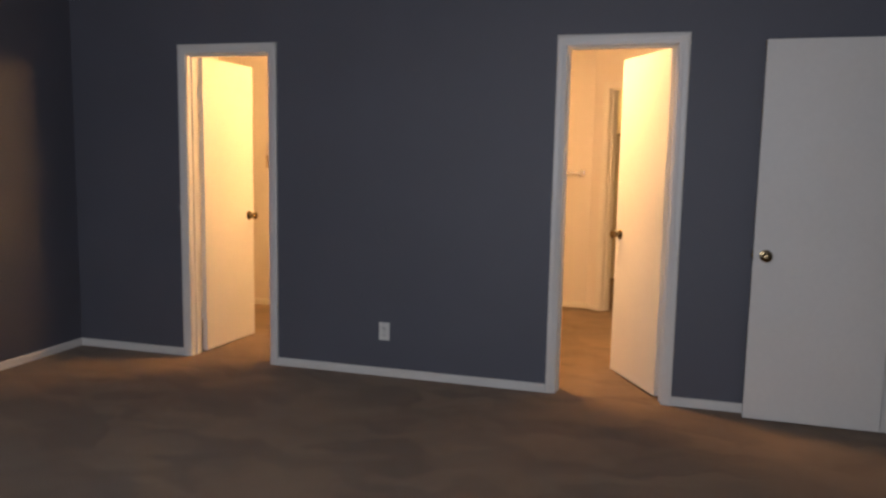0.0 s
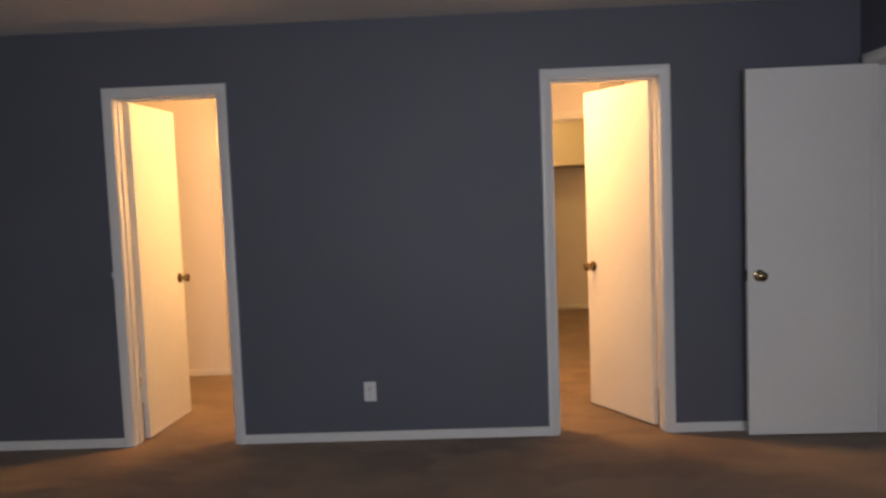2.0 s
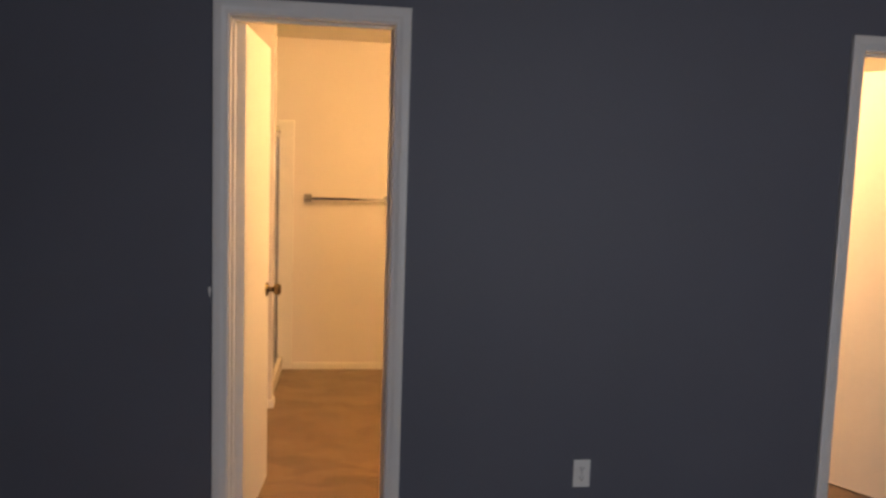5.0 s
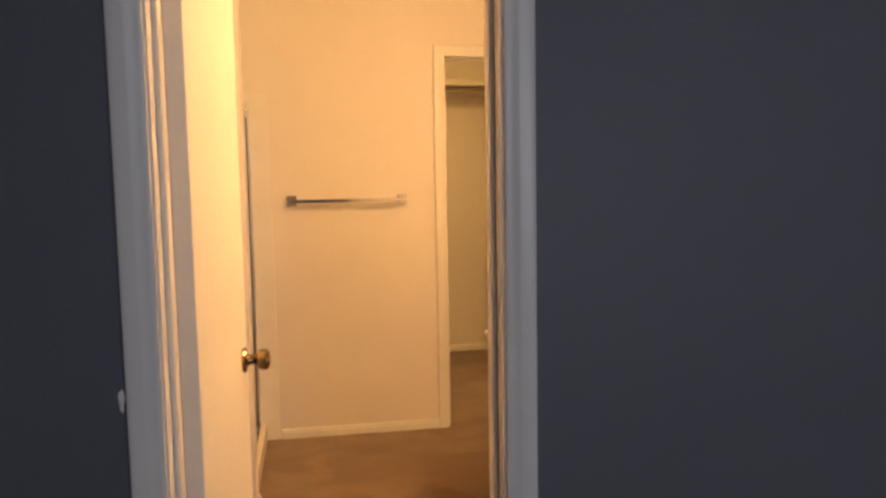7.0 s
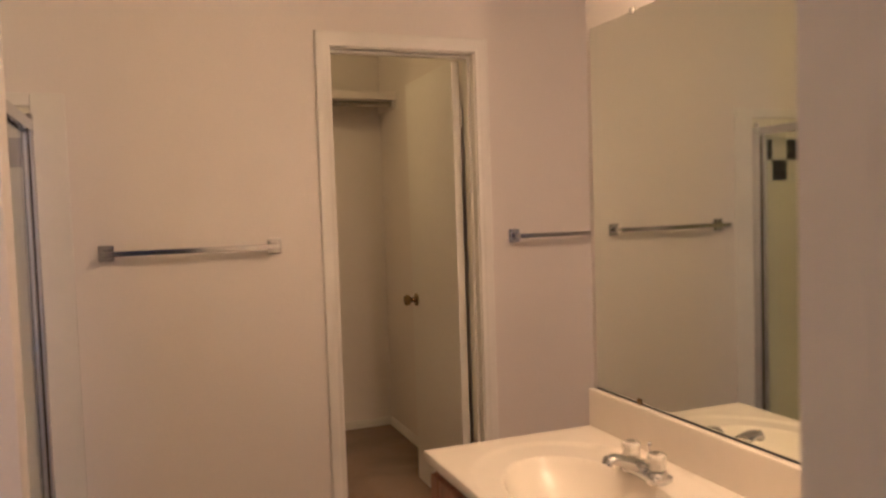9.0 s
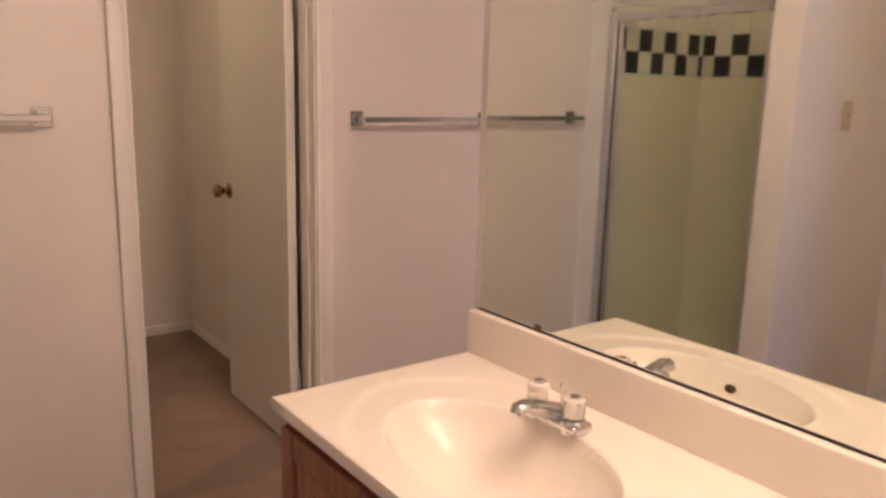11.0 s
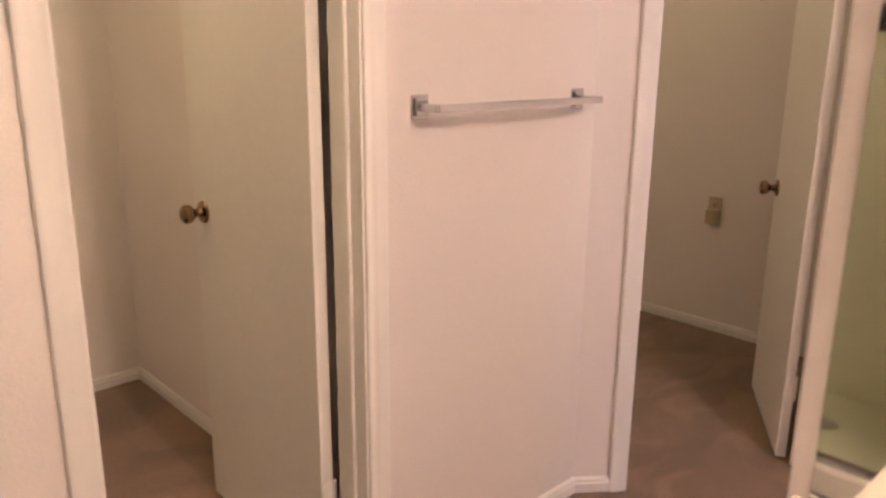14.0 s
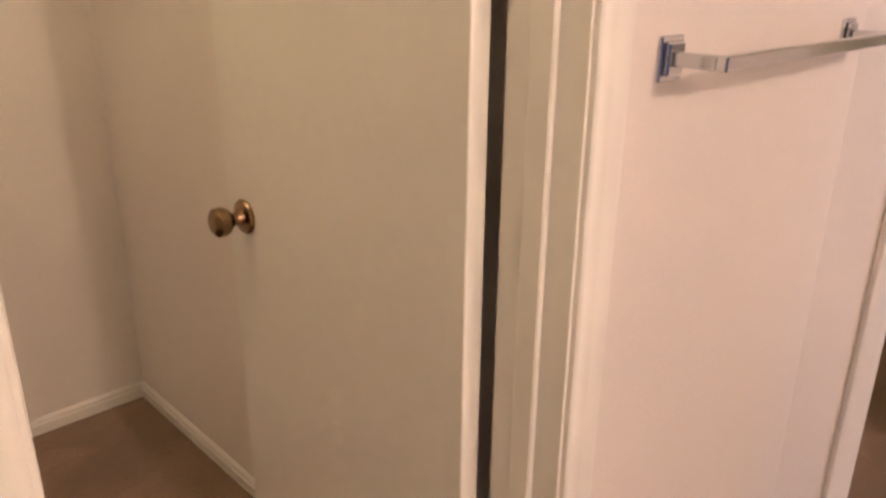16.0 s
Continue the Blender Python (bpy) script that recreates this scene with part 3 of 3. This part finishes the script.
def ceiling_light(x, y, strength, label):
    e = empty("ceiling_light", pose(x, y, CEIL), label, "ceiling light")
    part("canopy", lathe(bmesh.new(), [(0, 0), (0.175, 0), (0.180, -0.012), (0.170, -0.022), (0, -0.022)], Matrix(), 32), BRASS, e, smooth=True)
    part("shade", lathe(bmesh.new(), [(0.163, -0.0225), (0.168, -0.050), (0.148, -0.088), (0.09, -0.116), (0, -0.126)], Matrix(), 32), glow_mat("opal_glow", (1.0, 0.585, 0.27), strength), e, "glowing opal glass bowl", True)
    part("finial", lathe(bmesh.new(), [(0.010, -0.1262), (0.011, -0.132), (0.005, -0.140), (0, -0.142)], Matrix(), 16), BRASS, e, smooth=True)
    return e


ceiling_light(2.12, 0.48, 128.0, "lit opal glass ceiling light in the hall")

# closet lamps: a bare bulb in a porcelain holder


def closet_lamp(x, y, strength):
    e = empty("closet_lamp", pose(x, y, CEIL), "bare lit bulb in a white porcelain ceiling holder", "ceiling lamp")
    part("holder", lathe(bmesh.new(), [(0, 0), (0.055, 0), (0.056, -0.010), (0.034, -0.022), (0.026, -0.045), (0.020, -0.047)], Matrix(), 28), WHITE_PLASTIC, e, smooth=True)
    part("bulb", lathe(bmesh.new(), [(0.014, -0.047), (0.018, -0.062), (0.029, -0.085), (0.030, -0.100), (0.022, -0.117), (0, -0.124)], Matrix(), 20), glow_mat("closet_bulb_glow", (1.0, 0.59, 0.188), strength), e, "glowing bulb", True)
    return e


closet_lamp(0.70, 3.55, 450.0)
closet_lamp(2.80, 3.85, 480.0)

# ---- shower ----
SX0, SX1, SY0, SY1 = -0.722, -0.012, STUB_Y + T, FAR_Y
sp = empty("shower_pan", pose(0, 0, 0), "cream moulded shower pan with a round drain", "shower pan")
part("floor_pan", boxes((SX0 + 0.001, SX1 - 0.045, SY0 + 0.001, SY1 - 0.001, 0.001, 0.045)), PANEL, sp)
part("curb", box(bmesh.new(), SX1 - 0.045, SX1 + 0.055, SY0 + 0.001, SY1 - 0.014, 0.001, 0.098, bevel=0.012, seg=3), MARBLE, sp, "raised cream curb")
part("drain", lathe(bmesh.new(), [(0, 0.004), (0.045, 0.004), (0.052, 0.002), (0.054, -0.001)], pose(-0.40, 2.36, 0.046), 28), STEEL, sp, "round steel drain cover", True)

BAND0, TP, TW = 1.490, 0.1010, 0.0925   # lower edge of the tile band, course height and tile width
TILE_TOP = BAND0 + 3 * TP + 0.005


def surround(m, length, label, out=0.0):
    """Smooth wet panel below, tile band above, along local x on a wall whose face is y=0; out: how far it runs on past the stall."""
    e = empty("shower_surround", m, label, "shower wall", "structure")
    part("lower_panel", box(bmesh.new(), 0, length, -0.008, -0.0005, 0.046, BAND0 - 0.002), PANEL, e)
    part("grout_bed", boxes((0, length, -0.005, -0.0005, BAND0 - 0.001, TILE_TOP)), GROUT, e)
    if out:
        part("edge_trim", box(bmesh.new(), length, length + out, -0.012, -0.0005, 0.0, TILE_TOP + 0.045, bevel=0.005, seg=2), TRIM, e, "white edge strip")
    part("top_trim", box(bmesh.new(), 0, length, -0.012, -0.0005, TILE_TOP, TILE_TOP + 0.045, bevel=0.005, seg=2), TRIM, e, "white edge strip")
    return e


side_a = surround(pose(SX0 + 0.009, SY1, 0), SX1 - SX0 + 0.005, "smooth cream shower wall with a black and white tile band", 0.108)
side_b = surround(pose(SX1 - 0.004, SY0, 0, 0, 0, 180), SX1 - SX0 - 0.013, "smooth cream shower wall with a black and white tile band")
back = surround(pose(SX0, SY0 + 0.0, 0, 0, 0, 90), SY1 - SY0, "smooth cream shower back wall with a black and white tile band")

# framed glass shower door
sd = empty("shower_door", pose(SX1, 0, 0), "clear glass shower door in a satin aluminium frame", "shower door")
ZB, ZT = 0.099, 1.745
part("side_jamb", box(bmesh.new(), -0.016, 0.022, SY1 - 0.058, SY1 - 0.0125, ZB, ZT, bevel=0.003), ALUM, sd)
part("side_jamb", box(bmesh.new(), -0.016, 0.022, SY0 + 0.001, SY0 + 0.030, ZB, ZT, bevel=0.003), ALUM, sd)
part("header", box(bmesh.new(), -0.019, 0.026, SY0 + 0.0305, SY1 - 0.0585, ZT - 0.038, ZT, bevel=0.003), CHROME, sd)
part("bottom_track", box(box(bmesh.new(), -0.020, 0.028, SY0 + 0.0305, SY1 - 0.0585, ZB, ZB + 0.016, bevel=0.002), 0.012, 0.018, SY0 + 0.0305, SY1 - 0.0585, ZB + 0.0165, ZB + 0.032), CHROME, sd)
DY0, DY1 = SY0 + 0.036, SY1 - 0.064
for y0, y1 in ((DY0, DY0 + 0.018), (DY1 - 0.018, DY1)):
    part("stile", box(bmesh.new(), -0.010, 0.008, y0, y1, ZB + 0.02, ZT - 0.042, bevel=0.002), ALUM, sd)
pane = part("glass_pane", boxes((-0.003, 0.002, DY0 + 0.0185, DY1 - 0.0185, ZB + 0.022, ZT - 0.044)), GLASS, sd, "clear glass pane")
pane.visible_shadow = False
# added dark strip: shade and dark reflection on the jamb's south face, as colour
part("shade_strip", boxes((-0.006, 0.014, SY1 - 0.0632, SY1 - 0.0584, ZB + 0.018, ZT - 0.04)), JAMB_SHADE, sd, "dark strip standing in for shade on the jamb")
part("pivot", lathe(bmesh.new(), [(0, 0), (0.013, 0), (0.013, 0.02), (0.009, 0.026), (0, 0.026)], pose(0.012, SY1 - 0.036, ZT - 0.002), 16), CHROME, sd, "round chrome pivot cap", True)

# lit yellowish lamp over the stall
lp = empty("shower_light", pose(-0.34, 2.34, CEIL), "small lit round ceiling light over the shower stall", "ceiling light")
part("trim_ring", lathe(bmesh.new(), [(0.060, 0), (0.092, 0), (0.094, -0.006), (0.086, -0.012), (0.066, -0.014), (0.060, -0.010)], Matrix(), 32), WHITE_PLASTIC, lp, smooth=True)
part("lens", lathe(bmesh.new(), [(0.0605, -0.0005), (0.0605, -0.010), (0.045, -0.020), (0, -0.026)], Matrix(), 28), glow_mat("shower_lamp_glow", (1.0, 0.63, 0.19), 38.0), lp, "glowing domed lens", True)

# ---- switches and outlets ----


def wall_plate(name, m, label, category, mat, kind="switch"):
    """A 70 x 115 mm plate on a wall facing local -y."""
    e = empty(name, m, label, category)
    part("plate", box(bmesh.new(), -0.036, 0.036, -0.006, 0, -0.058, 0.058, bevel=0.003, seg=2), mat, e)
    if kind == "switch":
        part("toggle", box(box(bmesh.new(), -0.005, 0.005, -0.008, -0.0055, -0.012, 0.012), -0.0035, 0.0035, -0.017, -0.008, 0.0, 0.010, bevel=0.001), mat, e)
    else:
        for z in (-0.020, 0.020):
            s = part("socket", lathe(bmesh.new(), [(0, 0.0085), (0.0145, 0.0085), (0.0165, 0.006), (0.017, 0.0)], Matrix.Translation((0, 0, z)) @ pose(0, 0, 0, 90, 0, 0) @ Matrix.Diagonal((1, 0.82, 1, 1)), 20), mat, e, smooth=True)
            part("slot", boxes((-0.0075, -0.0050, -0.0090, -0.0080, z - 0.002, z + 0.007), (0.0050, 0.0075, -0.0090, -0.0080, z - 0.002, z + 0.007), (-0.0025, 0.0025, -0.0090, -0.0080, z - 0.0095, z - 0.005)), DARK, s)
    for z in ((-0.046, 0.046) if kind == "switch" else (0.0,)):
        part("screw", lathe(bmesh.new(), [(0, 0.0015), (0.003, 0.001), (0.0035, 0)], Matrix.Translation((0, -0.006, z)) @ pose(0, 0, 0, 90, 0, 0), 10), STEEL, e)
    return e


wall_plate("outlet", pose(1.472, 0, 0.290), "white double outlet on the slate blue wall", "outlet", WHITE_PLASTIC, "outlet")
wall_plate("light_switch", pose(-0.330, STUB_Y, 1.330), "almond light switch beside the shower", "light switch", PLATE)
wall_plate("outlet", pose(C2_X1, 3.26, 0.645, 0, 0, -90), "almond outlet low on the closet wall", "outlet", PLATE, "outlet")
ad = empty("plug_in_adapter", pose(C2_X1, 3.26, 0.645, 0, 0, -90), "small tan plastic adapter plugged into the closet outlet", "adapter")
part("body", box(bmesh.new(), -0.027, 0.027, -0.047, -0.0092, -0.078, -0.003, bevel=0.006, seg=2), PLATE, ad)
part("face", box(bmesh.new(), -0.019, 0.019, -0.0485, -0.0465, -0.066, -0.016, bevel=0.0008), PLATE, ad)
part("prong", boxes((-0.0075, -0.0055, -0.0096, -0.0082, -0.022, -0.013), (0.0055, 0.0075, -0.0096, -0.0082, -0.022, -0.013)), STEEL, ad)

# ---- closets ----


def closet_shelf(x0, x1, y, z, label):
    e = empty("closet_shelf", pose(x0, y, z), label, "shelf")
    L = x1 - x0
    part("board", boxes((0.001, L - 0.001, -0.33, -0.001, -0.019, 0)), CREAM, e)
    part("front_lip", box(bmesh.new(), 0.001, L - 0.001, -0.350, -0.3305, -0.045, 0.0, bevel=0.002), CREAM, e)
    part("cleat", boxes((0.001, L - 0.001, -0.019, -0.001, -0.09, -0.0195)), CREAM, e)
    for x in (0.001, L - 0.020):
        part("cleat", boxes((x, x + 0.019, -0.33, -0.0195, -0.09, -0.0195)), CREAM, e)
    part("hanging_rod", lathe(bmesh.new(), [(0, 0), (0.016, 0), (0.016, L - 0.044), (0, L - 0.044)], pose(0.022, -0.27, -0.062, 0, 90, 0), 20), STEEL, e, "dull steel hanging rod", True)
    return e


closet_shelf(C1_X0, C1_X1, C1_Y, 2.118, "white closet shelf with a hanging rod below")
closet_shelf(C2_X0, C2_X1, C2_Y, 1.755, "white walk-in closet shelf with a hanging rod below")

# chipped paint beside the bathroom door casing
bm = bmesh.new()
ring = [bm.verts.new((-0.010 + 0.0050 * math.cos(a) * (1 + 0.3 * math.sin(3 * a)), -0.0012, 1.025 + 0.020 * math.sin(a) * (1 + 0.15 * math.cos(5 * a)))) for a in [2 * math.pi * k / 22 for k in range(22)]]
f = bm.faces.new(ring)
ext = bmesh.ops.extrude_face_region(bm, geom=[f])
bmesh.ops.translate(bm, verts=[e for e in ext["geom"] if isinstance(e, bmesh.types.BMVert)], vec=(0, 0.0012, 0))
tagged(obj("paint_patch", bm, TRIM), "small pale chipped paint patch on the blue wall", "paint patch", kind="structure")

# old wall anchors left in the stub wall's end
for z in (1.56, 1.77):
    an = tagged(obj("wall_anchor", lathe(bmesh.new(), [(0, 0.004), (0.006, 0.003), (0.009, 0.001), (0.010, 0)], pose(0.0522, STUB_Y + 0.070, z, 0, 90, 0), 14), WHITE_PLASTIC, smooth=True), "small white painted-over wall anchor beside the shower", "wall anchor", "anchors in the stub wall")

# smoke alarm
sa = empty("smoke_alarm", pose(3.76, -0.42, CEIL), "round white smoke alarm on the ceiling", "smoke alarm")
part("housing", lathe(bmesh.new(), [(0, 0), (0.066, 0), (0.068, -0.010), (0.062, -0.030), (0.048, -0.038), (0, -0.040)], Matrix(), 32), WHITE_PLASTIC, sa, smooth=True)
part("grille", lathe(bmesh.new(), [(0.030, -0.0395), (0.030, -0.044), (0.020, -0.045), (0, -0.045)], Matrix(), 24), WHITE_PLASTIC, sa, smooth=True)

# ---- tile pieces ----


def tile_mesh(mat, name, w):
    bm = box(bmesh.new(), 0.001, w - 0.001, -0.010, -0.0045, 0.001, TP - 0.001, bevel=0.0012)
    me = bpy.data.meshes.new(name)
    bmesh.ops.recalc_face_normals(bm, faces=bm.faces)
    bm.to_mesh(me)
    bm.free()
    me.materials.append(mat)
    return me


TILES = {}


def tile_band(owner, length, lead, phase=0):
    """Three courses; the first tile of each is cut to lead, and the lower two courses are checkered."""
    n = int((length - lead) / TW) + 2
    for row in range(3):
        for i in range(n):
            x = 0.0 if i == 0 else lead + (i - 1) * TW
            w = lead if i == 0 else min(TW, length - x)
            if w < 0.012:
                continue
            mat = TILE_B if row < 2 and (i + row + phase) % 2 == 0 else TILE_W
            key = (mat.name, round(w, 3))
            if key not in TILES:
                TILES[key] = tile_mesh(mat, "tile", w)
            ob = new("tile", TILES[key])
            ob.parent = owner
            ob.location = (x, 0, BAND0 + row * TP)


tile_band(side_a, SX1 - SX0 + 0.005, 0.034)
tile_band(side_b, SX1 - SX0 - 0.013, 0.080)
tile_band(back, SY1 - SY0, SY1 - SY0 - 0.075 - 7 * TW, 1)
